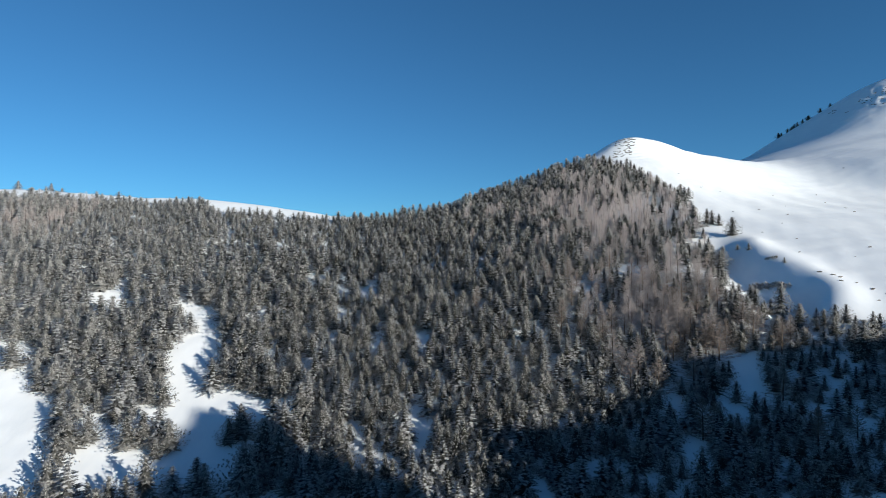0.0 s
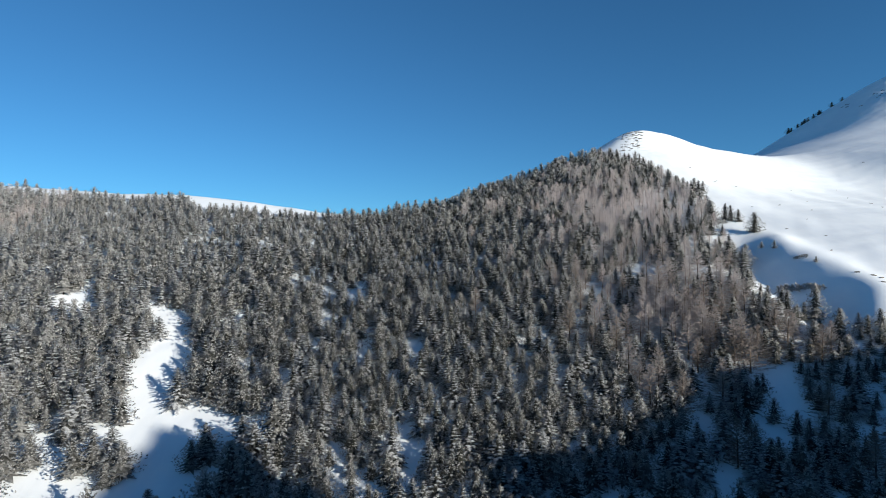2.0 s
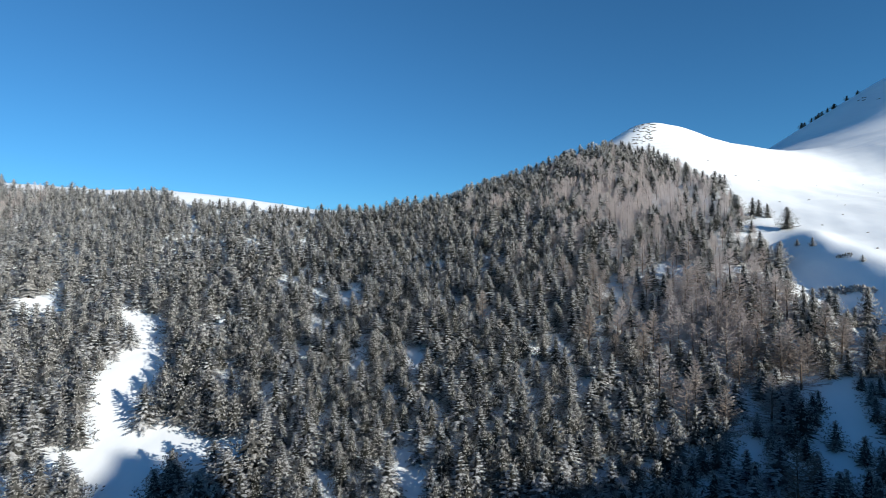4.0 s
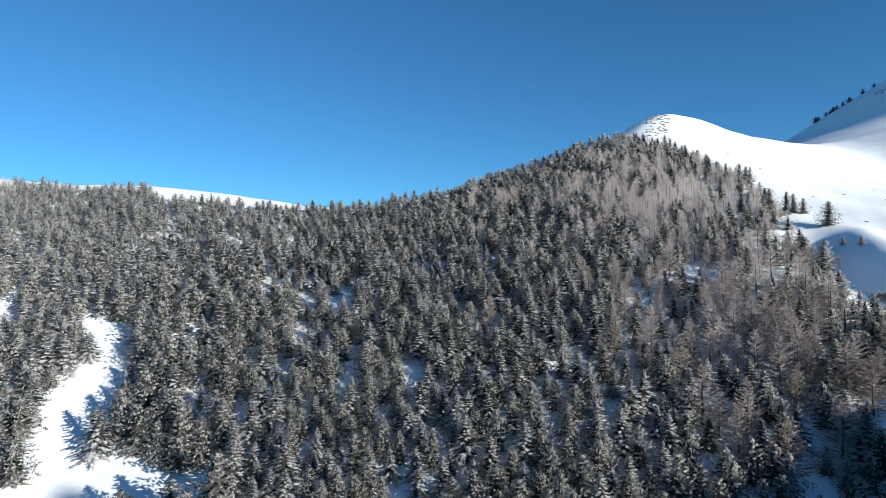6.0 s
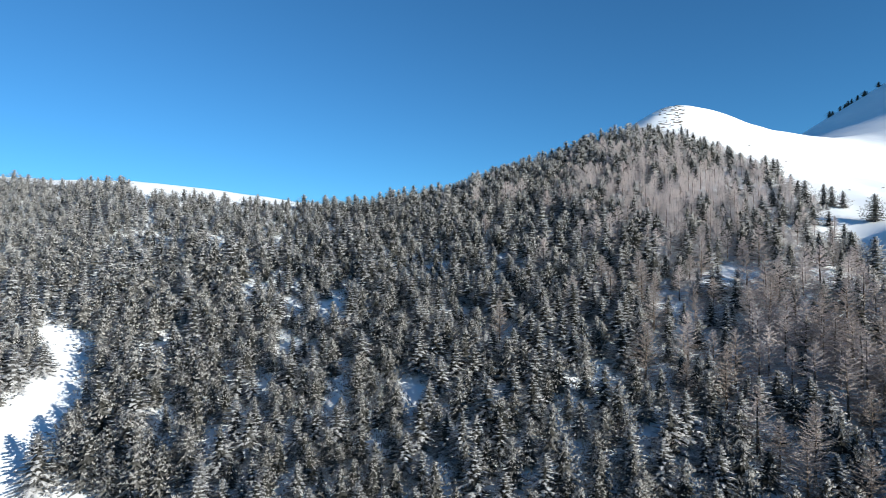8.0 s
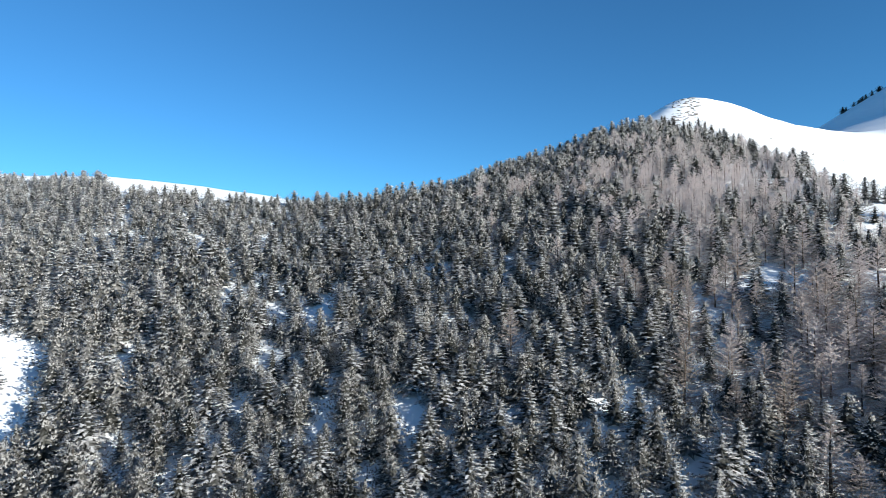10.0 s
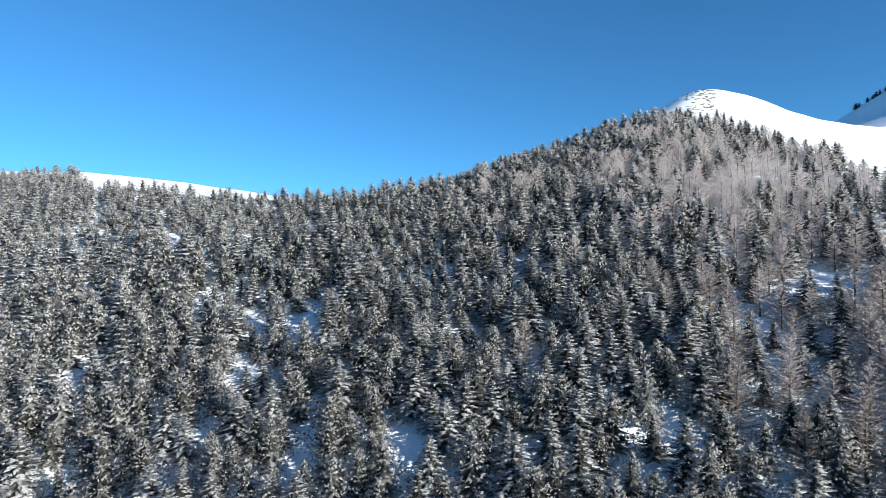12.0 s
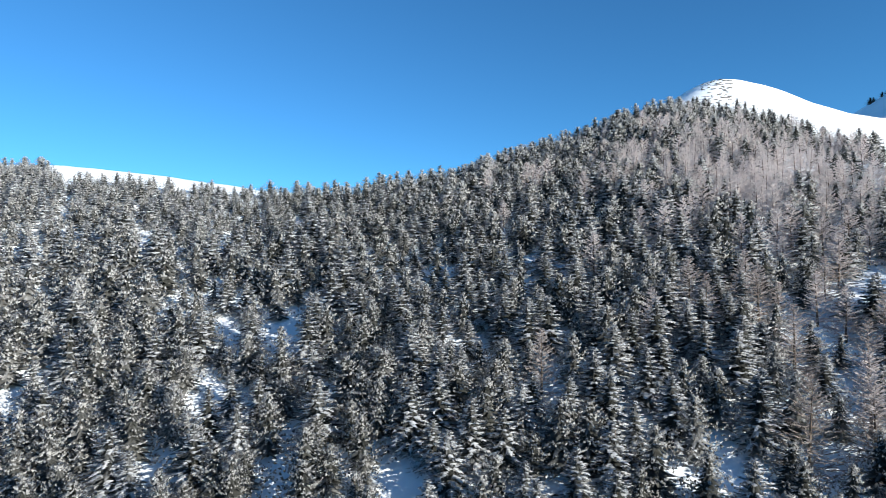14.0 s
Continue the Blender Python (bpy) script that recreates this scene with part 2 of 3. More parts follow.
def blades(r, base, way, length, width, low=0.1, high=1.0, side=None):
    """Many narrow leaf-like triangles, each turned by chance about its length unless side is given. low, high: rime at
    root and tip, with painted light and shade.
    """
    n = len(base)
    way = unit(way)
    side = unit(np.cross(way, r.normal(0, 1, (n, 3)))) if side is None else side
    length, width = np.broadcast_to(length, n)[:, None], np.broadcast_to(width, n)[:, None]
    middle = base + way * length * 0.5
    face = np.einsum("ij,ij->i", np.cross(side, way), middle * (1, 1, 0) + (0, 0, 0.4))
    side = np.where(face[:, None] < 0, -side, side)  # the upper, outer side is the front
    v = np.stack([base - side * width * 0.5, base + side * width * 0.5, base + way * length], 1).reshape(-1, 3)
    low, high = np.broadcast_to(low, n), np.broadcast_to(high, n)
    return v, np.arange(3 * n).reshape(-1, 3), np.stack([low, low, high], 1).ravel()


def tufts(r, base, way, count, length, width, spread, rime, depth=0.6):
    """Brushes of needles: blades that fan out from one place at a shoot's end."""
    n = len(base)
    ln = np.repeat(np.broadcast_to(length, n), count) * r.uniform(0.65, 1.2, n * count)
    b = np.repeat(base, count, 0) + r.normal(0, 0.1, (n * count, 3)) * ln[:, None]
    w = np.repeat(unit(way), count, 0) + r.normal(0, spread, (n * count, 3))
    rime = np.repeat(np.broadcast_to(rime, n), count)
    return blades(r, b, w, ln, ln * width, rime - depth, rime)


def bearing(a, rise):
    return np.stack([np.cos(a) * np.cos(rise), np.sin(a) * np.cos(rise), np.sin(rise)], 1)


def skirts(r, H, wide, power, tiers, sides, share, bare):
    """The crown's thick inside: ragged skirts of needles, one over the other. bare: rime held back and shade painted
    in.
    """
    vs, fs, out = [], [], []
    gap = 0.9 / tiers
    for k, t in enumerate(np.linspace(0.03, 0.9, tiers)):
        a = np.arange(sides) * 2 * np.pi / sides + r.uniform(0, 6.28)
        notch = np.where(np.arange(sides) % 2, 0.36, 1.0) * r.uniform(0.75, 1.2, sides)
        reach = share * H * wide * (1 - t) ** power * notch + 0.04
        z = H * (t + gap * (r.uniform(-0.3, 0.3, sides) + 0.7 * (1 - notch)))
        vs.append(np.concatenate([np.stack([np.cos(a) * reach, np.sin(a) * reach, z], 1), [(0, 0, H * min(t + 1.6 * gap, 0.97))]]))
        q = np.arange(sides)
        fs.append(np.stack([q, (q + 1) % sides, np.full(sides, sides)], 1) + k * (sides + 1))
        # notches and inside get lower values than bough ends: shade put into colour
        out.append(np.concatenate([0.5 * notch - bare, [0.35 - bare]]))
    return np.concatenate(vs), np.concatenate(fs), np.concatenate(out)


def pine_crown(r, H, grade=0):
    """Bushy pine: boughs that rise at their ends, with a brush of needles on each shoot."""
    whorls, per, shoots, count = ((11, 7, 6, 6), (10, 6, 5, 4), (8, 5, 3, 4))[grade]
    length, width = ((0.29, 0.46), (0.36, 0.48), (0.46, 0.50))[grade]
    power, wide = r.uniform(0.90, 1.15), r.uniform(0.45, 0.53)
    t, a = boughs(r, whorls, per, 0.07, 0.92)
    reach = H * wide * np.clip(1 - t, 0.02, 1) ** power * np.clip(t / 0.2, 0.8, 1) * r.uniform(0.76, 1.16, len(t)) + 0.10
    out, across = bearing(a, np.radians(6 + 34 * t**2)), bearing(a + np.pi / 2, 0 * a)
    root = np.stack([0 * t, 0 * t, t * H], 1)
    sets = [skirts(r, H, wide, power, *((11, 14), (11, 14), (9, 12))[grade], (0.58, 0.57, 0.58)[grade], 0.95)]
    small = 0.6 + 0.4 * (1 - t)
    for k in range(shoots):
        f = np.clip(1.0 - 0.64 * (k / shoots) ** 1.1 + r.uniform(-0.08, 0.06, len(t)), 0.3, 1.05)
        side = r.choice((-1, 1), len(t)) * r.uniform(0.1, 0.36, len(t)) * (k > 0)
        p = root + out * (reach * f)[:, None] + across * (reach * side * (1.15 - 0.5 * f))[:, None] + np.stack([0 * f, 0 * f, 0.16 * reach * f**2 + r.uniform(-0.12, 0.16, len(t))], 1)
        w = out * (0.1 + 0.5 * f)[:, None] + across * (0.9 * side)[:, None] + (0, 0, 0.95)
        # the t term adds rime and paints lit tops over a shaded lower crown
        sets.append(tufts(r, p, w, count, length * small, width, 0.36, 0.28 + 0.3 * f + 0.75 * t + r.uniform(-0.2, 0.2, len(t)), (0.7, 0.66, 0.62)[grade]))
    top = np.stack([r.normal(0, 0.05, 5), r.normal(0, 0.05, 5), H * np.linspace(0.86, 0.965, 5)], 1)
    sets.append(tufts(r, top, np.array([(0, 0, 1.0)] * 5) + r.normal(0, 0.15, (5, 3)), count, 0.26, 0.32, 0.42, 0.95))
    return join(*sets)


def spruce_crown(r, H, grade=0):
    """Conical spruce: tiers of drooping boughs with flat sprays to both sides and snow lying along them."""
    whorls, per, ranks, pads = ((14, 8, 7, 4), (12, 7, 5, 3), (10, 6, 4, 2))[grade]
    wide = r.uniform(0.35, 0.41)
    t, a = boughs(r, whorls, per, 0.05, 0.95)
    t = t * 0.75 + 0.25 * np.repeat(np.linspace(0.05, 0.95, whorls), per)
    reach = H * wide * np.clip(1 - t, 0.02, 1) ** 0.88 * r.uniform(0.72, 1.15, len(t)) + 0.10
    out, across = bearing(a, np.radians(-14 + 44 * t)), bearing(a + np.pi / 2, 0 * a)
    root = np.stack([0 * t, 0 * t, t * H], 1)
    loaded = r.uniform(0, 1, len(t))
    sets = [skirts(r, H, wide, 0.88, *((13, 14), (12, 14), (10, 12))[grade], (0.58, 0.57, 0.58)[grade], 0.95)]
    on = lambda f: root + out * (reach * f)[:, None] + np.stack([0 * f, 0 * f, reach * (0.10 * f - 0.20 * f * f)], 1)
    for k in range(ranks):
        for way in (-1, 1):
            f = 0.36 + 0.62 * (k + r.uniform(0, 1, len(t))) / ranks
            w = out * 0.75 + across * (way * r.uniform(0.5, 1.0, len(t)))[:, None] + r.normal(0, 0.16, (len(t), 3)) + (0, 0, 0.02)
            ln = (0.34 * reach * (1.15 - f) + 0.14) * (0.9, 1.2, 1.5)[grade]
            # here too t whitens upwards, imitating light on the spruce's top
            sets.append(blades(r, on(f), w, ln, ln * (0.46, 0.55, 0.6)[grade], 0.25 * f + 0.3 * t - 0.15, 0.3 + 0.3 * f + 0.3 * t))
    for k in range(pads):
        f = 0.42 + 0.56 * (k + r.uniform(0, 1, len(t))) / pads
        w = out + r.normal(0, 0.22, (len(t), 3)) - (0, 0, 0.16)
        ln = (0.17 * reach + 0.10) * (0.5 + 0.7 * loaded)
        lay = unit(across + r.normal(0, 0.3, (len(t), 3)))
        sets.append(blades(r, on(f) + (0, 0, 0.07), w, ln, ln * 0.62, 0.7 + 0.5 * loaded, 0.9 + 0.6 * loaded, unit(lay - unit(w) * np.einsum("ij,ij->i", lay, unit(w))[:, None])))
    sets.append(tufts(r, on(0 * t + 0.93), out, 2 - (grade > 0), 0.2, 0.4, 0.4, 0.8))
    top = np.stack([0 * t[:6], 0 * t[:6], H * np.linspace(0.9, 0.985, 6)], 1)
    sets.append(tufts(r, top, np.array([(0, 0, 1.0)] * 6) + r.normal(0, 0.2, (6, 3)), 3, 0.2, 0.3, 0.4, 0.95))
    return join(*sets)


def larch_crown(r, H, grade=0):
    """Leafless larch: thin level branches, turned up at their ends, feathered with fine twigs."""
    whorls, per, twigs = ((20, 5, 19), (16, 5, 12), (13, 5, 9))[grade]
    t, a = boughs(r, whorls, per, 0.03, 0.97)
    reach = H * 0.38 * (1 - t) ** 0.85 * r.uniform(0.6, 1.15, len(t)) + 0.12
    out, across = bearing(a, np.radians(r.uniform(-8, 12, len(t)) + 30 * t)), bearing(a + np.pi / 2, 0 * a)
    root = np.stack([0 * t, 0 * t, t * H], 1)
    bend = lambda f: root + out * (reach * f)[:, None] + np.stack([0 * f, 0 * f, 0.14 * reach * f * f], 1)
    half = 0 * t + 0.55
    sets = [spikes(root, bend(half) - root, np.linalg.norm(bend(half) - root, axis=1), 0.05, belly=0),
            spikes(bend(half * 0.9), bend(half + 0.45) - bend(half * 0.9), 0.52 * reach, 0.03, belly=0)]
    for k in range(twigs):
        f = 0.10 + 0.9 * (k + r.uniform(0, 1, len(t))) / twigs
        w = out * 0.7 + across * (r.choice((-1, 1), len(t)) * r.uniform(0.2, 0.9, len(t)))[:, None] + r.normal(0, 0.28, (len(t), 3)) + (0, 0, 0.12)
        sets.append(blades(r, bend(f), w, 0.14 + 0.20 * reach * (1.1 - f * 0.6), (0.07, 0.11, 0.14)[grade]))
    return join(*sets)


def rounded(v, out, r):
    """Normals of needle masses: outwards and up, a little uneven, as a thick brush scatters light."""
    n = unit(v * (1, 1, 0)) * 0.6 + 0.6 * np.array((0, 0, 1.0)) + np.repeat(r.normal(0, 0.2, (len(v) // 3 + 1, 3)), 3, 0)[: len(v)]
    return unit(n)


def mesh_of(name, v, f, out, mat, normals=None):
    me = bpy.data.meshes.new(name)
    me.from_pydata(v.tolist(), [], f.tolist())
    # in crowns this also carries shade painted inside and light on the tops
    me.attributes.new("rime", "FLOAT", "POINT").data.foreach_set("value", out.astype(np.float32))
    me.materials.append(mat)
    if normals is not None:
        me.polygons.foreach_set("use_smooth", [True] * len(me.polygons))
        me.normals_split_custom_set_from_vertices(normals.tolist())
    return me


def part(name, me, parent, label=""):
    ob = new(name, me)
    ob.parent = parent
    return tagged(ob, label)


KINDS = {
    "pine_tree": (pine_crown, PINE, "bushy green pine with rime-whitened needles, rooted in deep snow", "pine tree"),
    "spruce_tree": (spruce_crown, FIR, "conical dark green spruce with snow lying on its tiers of boughs", "spruce tree"),
    "larch_tree": (larch_crown, TWIG, "bare tan-brown larch with thin frosted twigs, standing in snow", "larch tree"),
}
MODELS = {}


def model(kind, k, grade=0):
    """The meshes of trunk and crown for one of the shapes of a kind of tree, 7 m high."""
    if (kind, k, grade) not in MODELS:
        r = np.random.RandomState(100 * k + len(kind))
        crown, mat = KINDS[kind][:2]
        top = crown(r, 7.0, grade)
        soft = None if kind == "larch_tree" else rounded(top[0], top[2], r)
        MODELS[kind, k, grade] = (mesh_of("trunk", *stem(6.6, 0.13, r), BARK), mesh_of("crown", *top, mat, soft))
    return MODELS[kind, k, grade]


def at(x, y, height, turn, broad=1.0):
    s = height / 7.0
    return pose(x, y, float(land(x, y)) - 0.1, 0, 0, turn) @ Matrix.Diagonal((s * broad, s * broad, s, 1))


def breadth(kind, turn, x, y):
    """Trees differ in breadth; the pines up the west slope and along the ridge stand broad and close."""
    chance = turn * 7.7 % 1.0
    if kind == "pine_tree":
        return 1.14 + 0.36 * chance + 0.15 * float(step(y, 140, 180)) + 0.16 * (1 - float(step(x, -50, -15)))
    return 1.12 + 0.25 * chance + 0.14 * float(step(y, 150, 185))


def tree(kind, k, x, y, height, turn, group, label="", broad=1.0, grade=0):
    trunk, crown = model(kind, k, grade)
    ob = new(kind)
    ob.empty_display_size = 0.3
    tagged(ob, label or KINDS[kind][2], KINDS[kind][3], group)
    part("trunk", trunk, ob, "slender brown trunk")
    part("crown", crown, ob)
    ob.matrix_basis = at(x, y, height, turn, broad * breadth(kind, turn, x, y))
    return ob


# ---- where the wood stands ----
GLADES = [
    [(-67, 147), (-54, 141), (-51, 129), (-43, 115), (-31, 109), (-30, 102), (-33, 97), (-31, 84), (-44, 82), (-46, 98), (-49, 106), (-59, 121), (-60, 131)],
    [(-97, 120), (-84, 118), (-80, 112), (-73, 108), (-64, 96), (-66, 90), (-70, 84), (-100, 84)],
    [(-66, 105), (-50, 107), (-44, 99), (-48, 95), (-59, 93), (-64, 96)],
    [(-90, 147), (-82, 150), (-79, 147), (-85, 144)],
    [(-100, 127), (-90, 127), (-86, 122), (-92, 117)],
]
GAPS = [  # x, y and half lengths of small openings
    (-18.5, 147, 3, 5.5), (-4, 100, 3, 5), (-27, 120, 2.5, 3), (20, 122.5, 3.2, 4), (45, 140, 5, 1.6), (56, 137, 3.5, 1.6), (53, 103, 3, 3.5),
    (38, 90, 3, 3), (15, 86, 3, 3), (-47, 172, 3, 3), (-36, 172, 2.5, 3), (-52, 163, 2, 2.5), (-29, 109, 4, 3),
    (-44, 140, 3, 3), (-4.3, 124.5, 2.5, 4), (-14, 126, 3, 3.5), (-24, 137.5, 3, 2.5),
    (52, 100, 3.5, 3), (39.6, 101, 2, 2), (14.7, 85.6, 3, 2.5), (22.5, 90, 1.5, 2), (39, 89, 2.5, 2), (47, 95, 2.5, 2), (42.4, 106.4, 2, 1.5),
]
EAST_Y, EAST_X = (60, 92, 100, 108, 115, 121, 127, 138, 154, 170, 186, 200, 215, 228), (104, 98, 84, 74, 69, 65, 62, 66, 70, 74, 78, 75, 69, 58)
TOP_X, TOP_Y = (-180, -150, -140, -108, -86, -78, -62, -55, -36, -20, 0, 20, 45, 60, 80), (199, 200, 202, 203, 202, 194, 194, 197, 198, 202, 212, 222, 227, 228, 200)


def inside(x, y, poly):
    hit = False
    for (ax, ay), (bx, by) in zip(poly, poly[1:] + poly[:1]):
        if (ay > y) != (by > y) and x < ax + (y - ay) / (by - ay) * (bx - ax):
            hit = not hit
    return hit


def open_ground(x, y):
    for dy in (0.0, 2.5, 5.0, 7.5):
        if any(inside(x * (1 + dy / 130), y + dy, g) for g in GLADES):
            return True
    return any(((x - a) / p) ** 2 + ((y - b + 2.5) / (q + 2.5)) ** 2 < 0.65 for a, b, p, q in GAPS)


def larch_share(x, y):
    """How likely a tree here is a larch."""
    high = math.exp(-(((x - 50) / 24) ** 2 + ((y - 172) / 24) ** 2)) * 0.9
    low = math.exp(-(((x - 45) / 16) ** 2 + ((y - 122) / 22) ** 2)) * 0.62
    west = math.exp(-(((x + 128) / 14) ** 2 + ((y - 185) / 12) ** 2)) * 0.6
    return min(high + low + west, 0.72)


def planting():
    """Scatters the wood: darts that keep their distance from one another."""
    r = np.random.RandomState(11)
    out, cells = [], {}
    for x, y, gap, u, v, w, q, turn in zip(r.uniform(-178, 102, 60000), r.uniform(76, 230, 60000), r.uniform(1.82, 2.62, 60000), *r.uniform(0, 1, (5, 60000))):
        if x < -4.5 - 0.775 * y or x > 9 + 0.80 * y or x > np.interp(y, EAST_Y, EAST_X) or y > np.interp(x, TOP_X, TOP_Y):
            continue
        gap *= 1 - (0.12 + 0.1 * float(1 - step(x, -90, -50))) * float(step(y, 165, 192)) - 0.14 * float(step(x, 24, 50) * (1 - step(y, 112, 130)))
        west = (1 - float(step(x, -45, -15))) * (1 - float(step(y, 150, 180)))
        gap *= (1 - 0.08 * larch_share(x, y)) * (1 + 0.2 * west)
        a, b = int(x // 5), int(y // 5)
        if any((x - p) ** 2 + (y - o) ** 2 < gap * gap for i in (-1, 0, 1) for j in (-1, 0, 1) for p, o in cells.get((a + i, b + j), ())) or open_ground(x, y):
            continue
        cells.setdefault((a, b), []).append((x, y))
        patch = float(wave(x, y, 26, 8))
        kind = "larch_tree" if v < larch_share(x, y) else "spruce_tree" if w < 0.26 + 0.25 * patch - (0.3 if y > 185 else 0) + 0.4 * math.exp(-(((x - 12) / 18) ** 2) - ((y - 140) / 25) ** 2) else "pine_tree"
        tall = 4.9 + 3.5 * q ** 0.8 + 0.7 * float(wave(x, y, 34, 9)) + (0.6 + 2.0 * float(1 - step(y, 125, 150)) if kind == "larch_tree" else -0.5 if kind == "pine_tree" else 0.2)
        tall *= 1 - 0.22 * float(step(x, 50, 68))
        if kind != "larch_tree":  # young trees at the foot of the east side
            tall *= 1 - 0.12 * float(step(x, 28, 50) * (1 - step(y, 122, 145)))
        tall *= 0.71 + 0.19 * float(step(y, 170, 198)) + 0.13 * west
        out.append((kind, x, y, tall * (1 - (0.45 - 0.31 * float(step(x, -40, 10)) - 0.22 * float(1 - step(x, -150, -90))) * float(step(y, 155, 196))), turn * 360))
    return out


WOOD = planting()
rest = {}
for kind in KINDS:
    stand = sorted((p for p in WOOD if p[0] == kind), key=lambda p: math.hypot(0.8 * p[1], p[2] - 116))
    label_group = {"pine_tree": "pines on the slope", "spruce_tree": "spruces on the slope", "larch_tree": "larches on the slope"}[kind]
    singles = [p for p in stand if p[2] > 84][:300]
    chosen = set(singles)
    rest[kind] = [p for p in stand if p not in chosen]
    for k, (_, x, y, tall, turn) in enumerate(singles):
        tree(kind, k % 5, x, y, tall, turn, label_group, grade=0 if k < 170 and y > 98 else 1)


def far_stand(kind, name, label):
    """The many trees past those, too many to count, as one mesh."""
    crown, mat = KINDS[kind][:2]
    shapes = {}
    for k, grade in [(k, g) for k in range(6) for g in (1, 2)]:
        r = np.random.RandomState(900 + 10 * k + len(kind))
        trunk, top = stem(6.6, 0.14, r, sides=3), crown(r, 7.0, grade)
        v, f, out = join(top, trunk)
        shapes[k, grade] = v, f, out, np.repeat((0, 1), (len(top[1]), len(trunk[1]))), rounded(v, out, r)
    vs, fs, ms, ends, ns, n = [], [], [], [], [], 0
    for k, (_, x, y, tall, turn) in enumerate(rest[kind]):
        v, f, out, mi, soft = shapes[k % 6, 1 if y < 148 else 2]
        c, s, q = math.cos(radians(turn)), math.sin(radians(turn)), tall / 7
        b = q * breadth(kind, turn, x, y)
        w = np.stack([(v[:, 0] * c - v[:, 1] * s) * b + x, (v[:, 0] * s + v[:, 1] * c) * b + y, v[:, 2] * q + float(land(x, y)) - 0.1], 1)
        ns.append(np.stack([soft[:, 0] * c - soft[:, 1] * s, soft[:, 0] * s + soft[:, 1] * c, soft[:, 2]], 1))
        vs.append(w), fs.append(f + n), ms.append(mi), ends.append(out)
        n += len(v)
    if not vs:
        return
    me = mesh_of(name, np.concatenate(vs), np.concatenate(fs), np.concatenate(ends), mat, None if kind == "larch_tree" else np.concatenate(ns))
    me.materials.append(BARK)
    me.polygons.foreach_set("material_index", np.concatenate(ms).astype(np.int32))
    tagged(new(name, me), label, "forest", kind="stuff")


far_stand("pine_tree", "pine_forest", "dense rime-grey pine wood covering the snowy slope")
far_stand("larch_tree", "larch_forest", "bare frosted larches standing close on the upper slope")
far_stand("spruce_tree", "spruce_forest", "snow-laden spruces scattered densely through the wood")


# ---- trees and scrub that stand alone ----
LONE = [  # kind, x, y, height
    ("pine_tree", 70.2, 160.6, 5.6), ("pine_tree", 74.0, 160.8, 4.5), ("pine_tree", 75.0, 160.0, 4.2), ("pine_tree", 76.4, 158.9, 3.5), ("pine_tree", 75.4, 149.5, 5.0), ("pine_tree", 72.6, 141.6, 1.6),
    ("pine_tree", 73.8, 138.6, 1.9), ("pine_tree", 76.5, 128.7, 1.4), ("spruce_tree", 66.0, 137, 6.0), ("pine_tree", 64.0, 139.5, 6.4), ("pine_tree", 68.2, 140, 5.4),
    ("spruce_tree", 62.8, 127.8, 3.6), ("pine_tree", 68.9, 117.3, 6.8), ("pine_tree", 58.6, 115.0, 5.8), ("pine_tree", 64.0, 117.8, 4.6), ("pine_tree", 70.9, 96.9, 7.0),
    ("pine_tree", 71.1, 104.3, 4.4), ("pine_tree", 67.4, 108.8, 5.8), ("pine_tree", 73.6, 98.5, 5.6), ("pine_tree", 75.0, 189, 4.2), ("pine_tree", 77.5, 187, 4.6),
    ("pine_tree", 79.5, 185.5, 4.0), ("pine_tree", 74.0, 192, 3.8), ("pine_tree", -63.1, 97.2, 6.0), ("pine_tree", -61.2, 99.5, 4.6), ("pine_tree", -53.6, 97.8, 5.6),
    ("pine_tree", -51.5, 99.3, 5.2), ("spruce_tree", -49.2, 100.2, 5.6), ("pine_tree", -46.6, 98.0, 5.0), ("pine_tree", -48.0, 96.0, 3.4), ("spruce_tree", -45.5, 113.6, 6.4),
    ("pine_tree", -44.2, 117.0, 6.2), ("spruce_tree", -58.6, 133.4, 4.4), ("pine_tree", -49.4, 132.8, 4.4), ("spruce_tree", -76.0, 113.2, 6.2), ("pine_tree", -88.7, 118.4, 5.6),
    ("pine_tree", -34.6, 100.2, 4.6), ("pine_tree", -36.8, 99.2, 4.4), ("pine_tree", -35.6, 101.6, 5.0), ("spruce_tree", -41.0, 87.5, 4.6), ("spruce_tree", -37.5, 88.0, 5.6),
    ("pine_tree", -36.0, 87.0, 5.4), ("pine_tree", -57.0, 104.6, 2.6), ("pine_tree", -59.2, 104.0, 2.8), ("spruce_tree", -169, 228, 3.9), ("spruce_tree", -154.5, 226, 3.2),
    ("pine_tree", -149.5, 225, 1.8), ("pine_tree", -29, 94, 7.4), ("spruce_tree", -27, 98, 7.2), ("pine_tree", -30.5, 89, 7.0), ("pine_tree", -25.5, 103, 7.2),
    ("pine_tree", -26, 91.5, 7.6), ("spruce_tree", -29.5, 100.5, 6.6), ("pine_tree", -33.2, 111, 6.4), ("pine_tree", -36.5, 115.5, 6.6),
]
lone_r = random.Random(5)
for k, (kind, x, y, tall) in enumerate(LONE):
    tree(kind, k % 5, x, y, tall * (1.0 if x > 55 else 1.08), lone_r.uniform(0, 360), "trees standing apart",
         "bushy rimed pine standing apart on open snow" if kind == "pine_tree" else "snow-dusted conical spruce standing apart on open snow", 0.85 if x > 55 else 1.1)
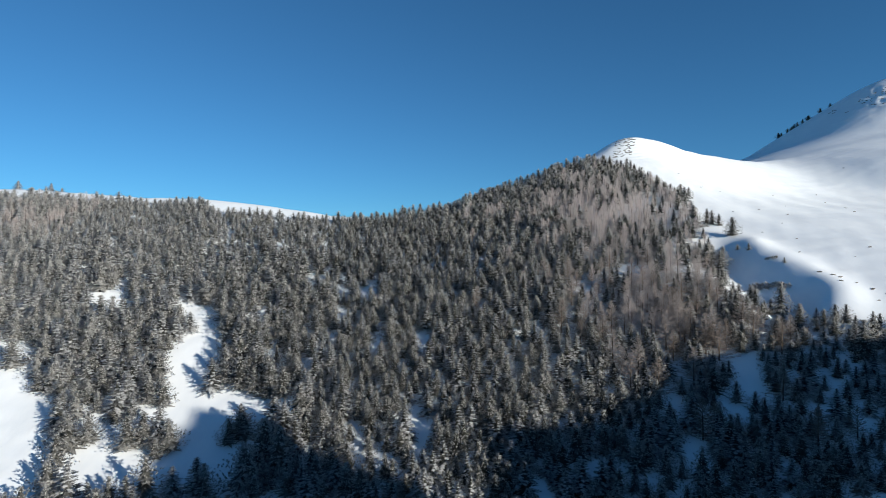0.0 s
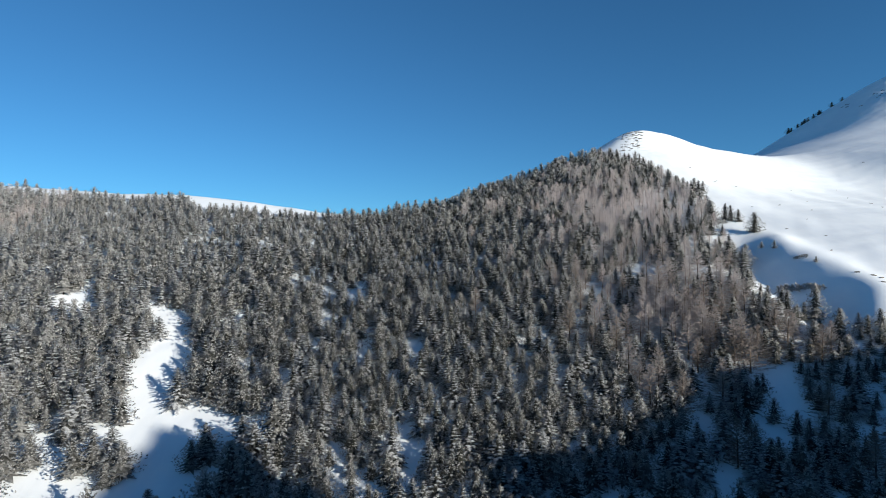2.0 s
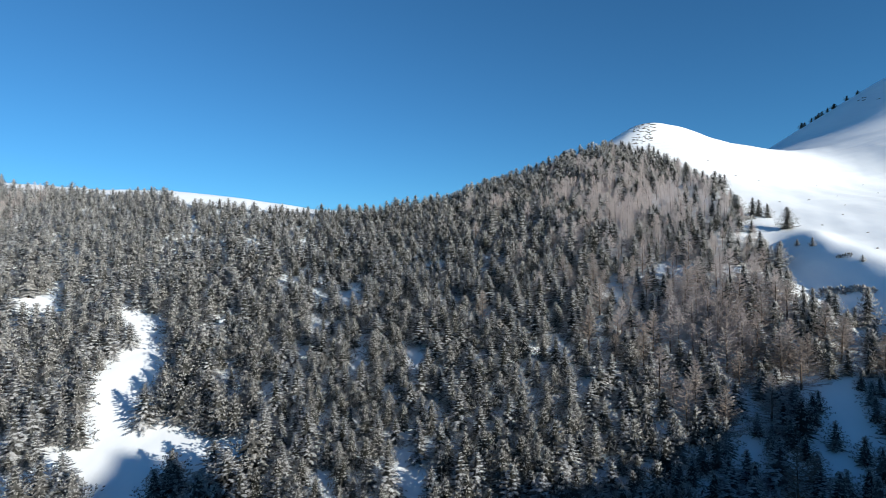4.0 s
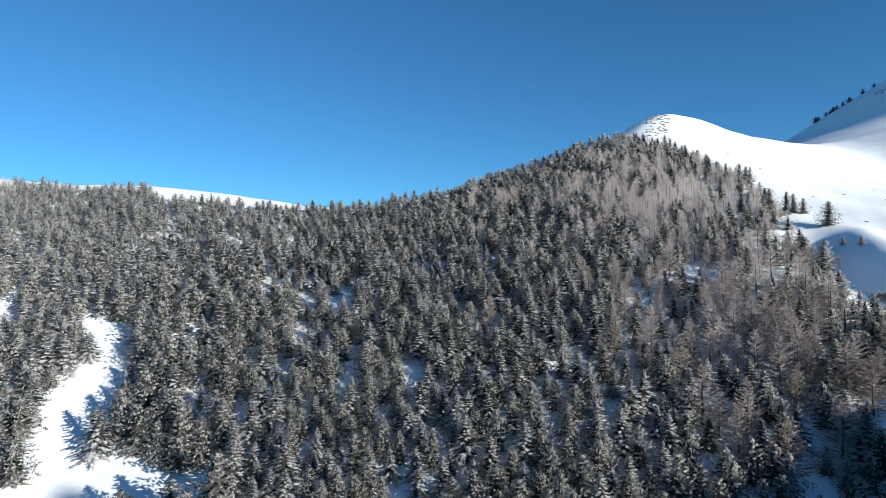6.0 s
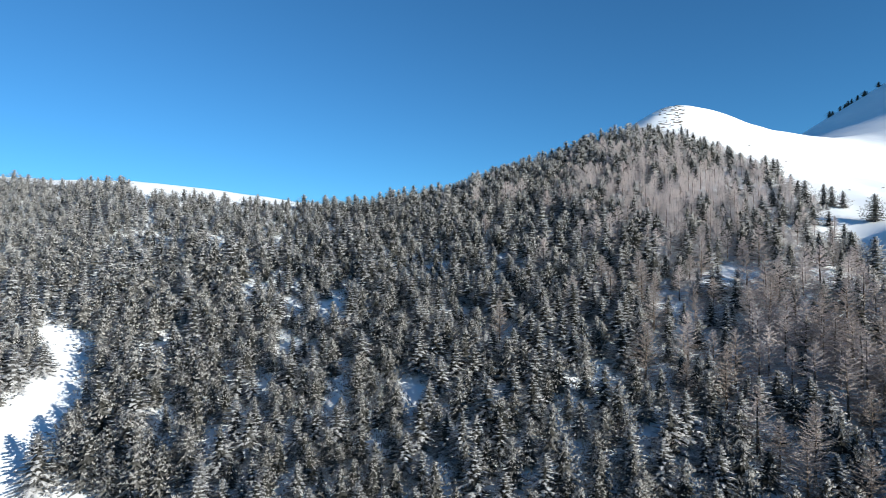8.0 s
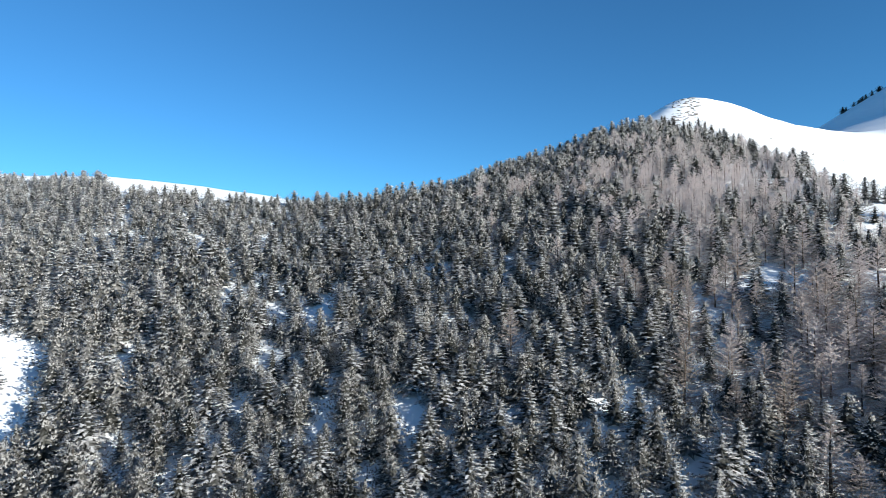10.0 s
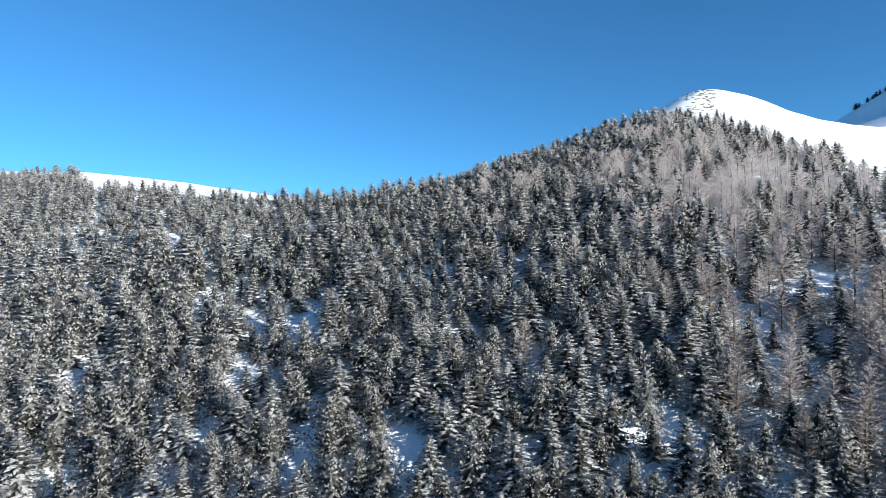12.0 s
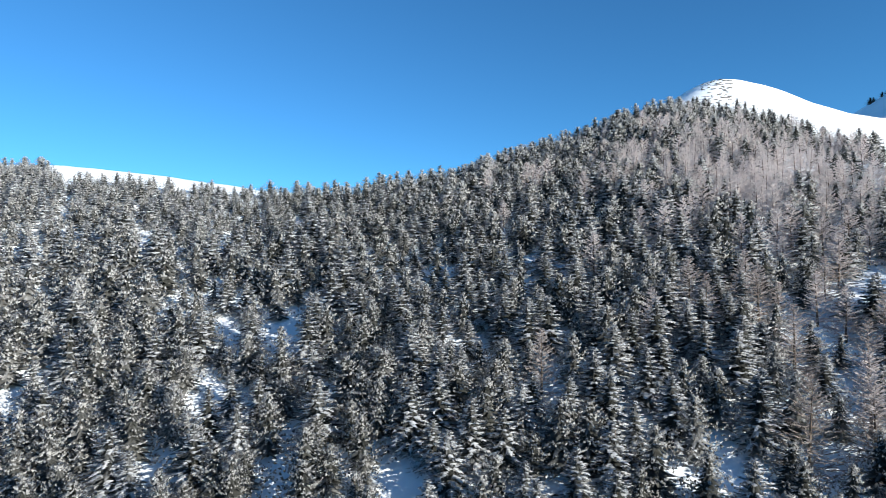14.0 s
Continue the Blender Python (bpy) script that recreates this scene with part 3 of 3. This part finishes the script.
for k, d in enumerate((73, 71.5, 70.5, 68, 66.5, 64.5, 63.5, 62, 58.5, 57, 56, 49.5, 44)):
    tree("pine_tree", k % 5, 285 - 0.97 * d, 350 + 0.24 * d + lone_r.uniform(-4, 0), lone_r.uniform(2.2, 3.6) * (1.15 if d > 69 else 0.9), lone_r.uniform(0, 360), "pines on the far crest", "dark squat pine on the crest of a snowy mountain", 1.25, 1)


def dwarf_pine(x, y, long, wide, tall, turn):
    """Low scrub pressed to the snow by the wind."""
    r = np.random.RandomState(int(x * 7 + y))
    n = int(60 * long * wide / 4) + 50
    q = r.uniform(-1, 1, (n, 2))
    p = np.stack([q[:, 0] * long / 2, q[:, 1] * wide / 2, 0 * q[:, 0] - 0.1], 1)
    w = np.stack([q[:, 0] * 0.5 + r.normal(0, 0.4, n), q[:, 1] * 0.5 + r.normal(0, 0.4, n), 0.3 + r.uniform(0, 0.8, n)], 1)
    ln = tall * r.uniform(0.6, 1.2, n)
    p[:, 2] += 0.35 * tall * r.uniform(0, 1, n)
    ob = new("dwarf_pine", mesh_of("dwarf_pine", *spikes(p, w, ln, ln * 0.4, belly=0.65), PINE))
    ob.matrix_basis = Matrix.Translation((x, y, float(land(x, y)))) @ ground_turn(x, y, turn)
    return tagged(ob, "low rimed dwarf pine scrub pressed flat on the snow", "shrub", "dwarf pine scrub")


def ground_turn(x, y, turn):
    """Lies along the slope at that place."""
    e = 0.5
    n = Vector((float(land(x - e, y) - land(x + e, y)), float(land(x, y - e) - land(x, y + e)), 2 * e))
    return n.to_track_quat("Z", "Y").to_matrix().to_4x4() @ pose(0, 0, 0, 0, 0, turn)


for x, y, long, wide, tall, turn in [(70.3, 127.3, 4.0, 1.4, 0.9, 10), (73.0, 124.2, 3.4, 1.2, 0.8, -15), (75.4, 132, 2.2, 0.8, 0.5, 20), (71.6, 158.6, 2.4, 1.2, 0.9, 30)]:
    dwarf_pine(x, y, long, wide, tall, turn)


def boulder(x, y, long, flat, seed, name, label, mat, group):
    """A broken, layered stone half sunk in snow."""
    bm = bmesh.new()
    bmesh.ops.create_icosphere(bm, subdivisions=1, radius=0.5)
    r = random.Random(seed)
    for v in bm.verts:
        v.co *= r.uniform(0.7, 1.15)
        v.co.z = round(v.co.z * 4) / 4 * r.uniform(0.9, 1.1)
    bm.transform(Matrix.Diagonal((long, long * r.uniform(0.22, 0.5), flat, 1)))
    me = bpy.data.meshes.new(name)
    bm.to_mesh(me)
    bm.free()
    me.materials.append(mat)
    ob = new(name, me)
    ob.matrix_basis = Matrix.Translation((x, y, float(land(x, y)) + flat * 0.1)) @ ground_turn(x, y, r.uniform(-30, 30))
    return tagged(ob, label, "rock", group)


# ledges of bare rock on the west face of the little summit
rr = random.Random(21)
for k in range(110):
    row = k % 9
    x, y = 69.5 + row * 0.6 + rr.uniform(-1.0, 8.0), 231 + row * 1.5 + rr.uniform(-0.5, 0.5)
    boulder(x, y, rr.uniform(0.4, 1.7), rr.uniform(0.2, 0.42), k, "rock", "dark weathered rock ledge showing through the snow", ROCK, "rocks of the summit")
for k in range(40):
    x, y = (236 + 18 * rr.random(), 308 + 22 * rr.random()) if k > 6 else (224 + 6 * rr.random(), 320 + 18 * rr.random())
    boulder(x, y, rr.uniform(0.7, 2.8), rr.uniform(0.3, 0.8), 300 + k, "rock", "dark rock outcrop on a far snowy mountain", ROCK, "rocks of the far mountain")
# stones and tussocks blown bare on the open slope
for k, (x, y) in enumerate([(96.3, 174.8), (93, 157.4), (83.2, 134), (83.6, 116.1), (83.2, 109.7), (129.6, 184.7), (125.4, 174.7), (80.8, 116.6), (163.6, 234), (87.6, 212.9),
                            (89.1, 198.1), (90.8, 200.5), (94.7, 195.6), (131.7, 197.6), (98.2, 132), (82.0, 118.5), (81.2, 119.6), (84.8, 113.4), (86.0, 111.2), (79.6, 121.5),
                            (101, 168), (88.5, 143.5), (108, 181), (92.2, 128.4), (118, 205), (140, 215), (87.0, 172), (84.0, 151.0)]):
    boulder(x, y, rr.uniform(0.5, 1.3), rr.uniform(0.18, 0.4), 100 + k, "stone", "small brown stone half buried in wind-blown snow", ROCK, "stones on the open slope")
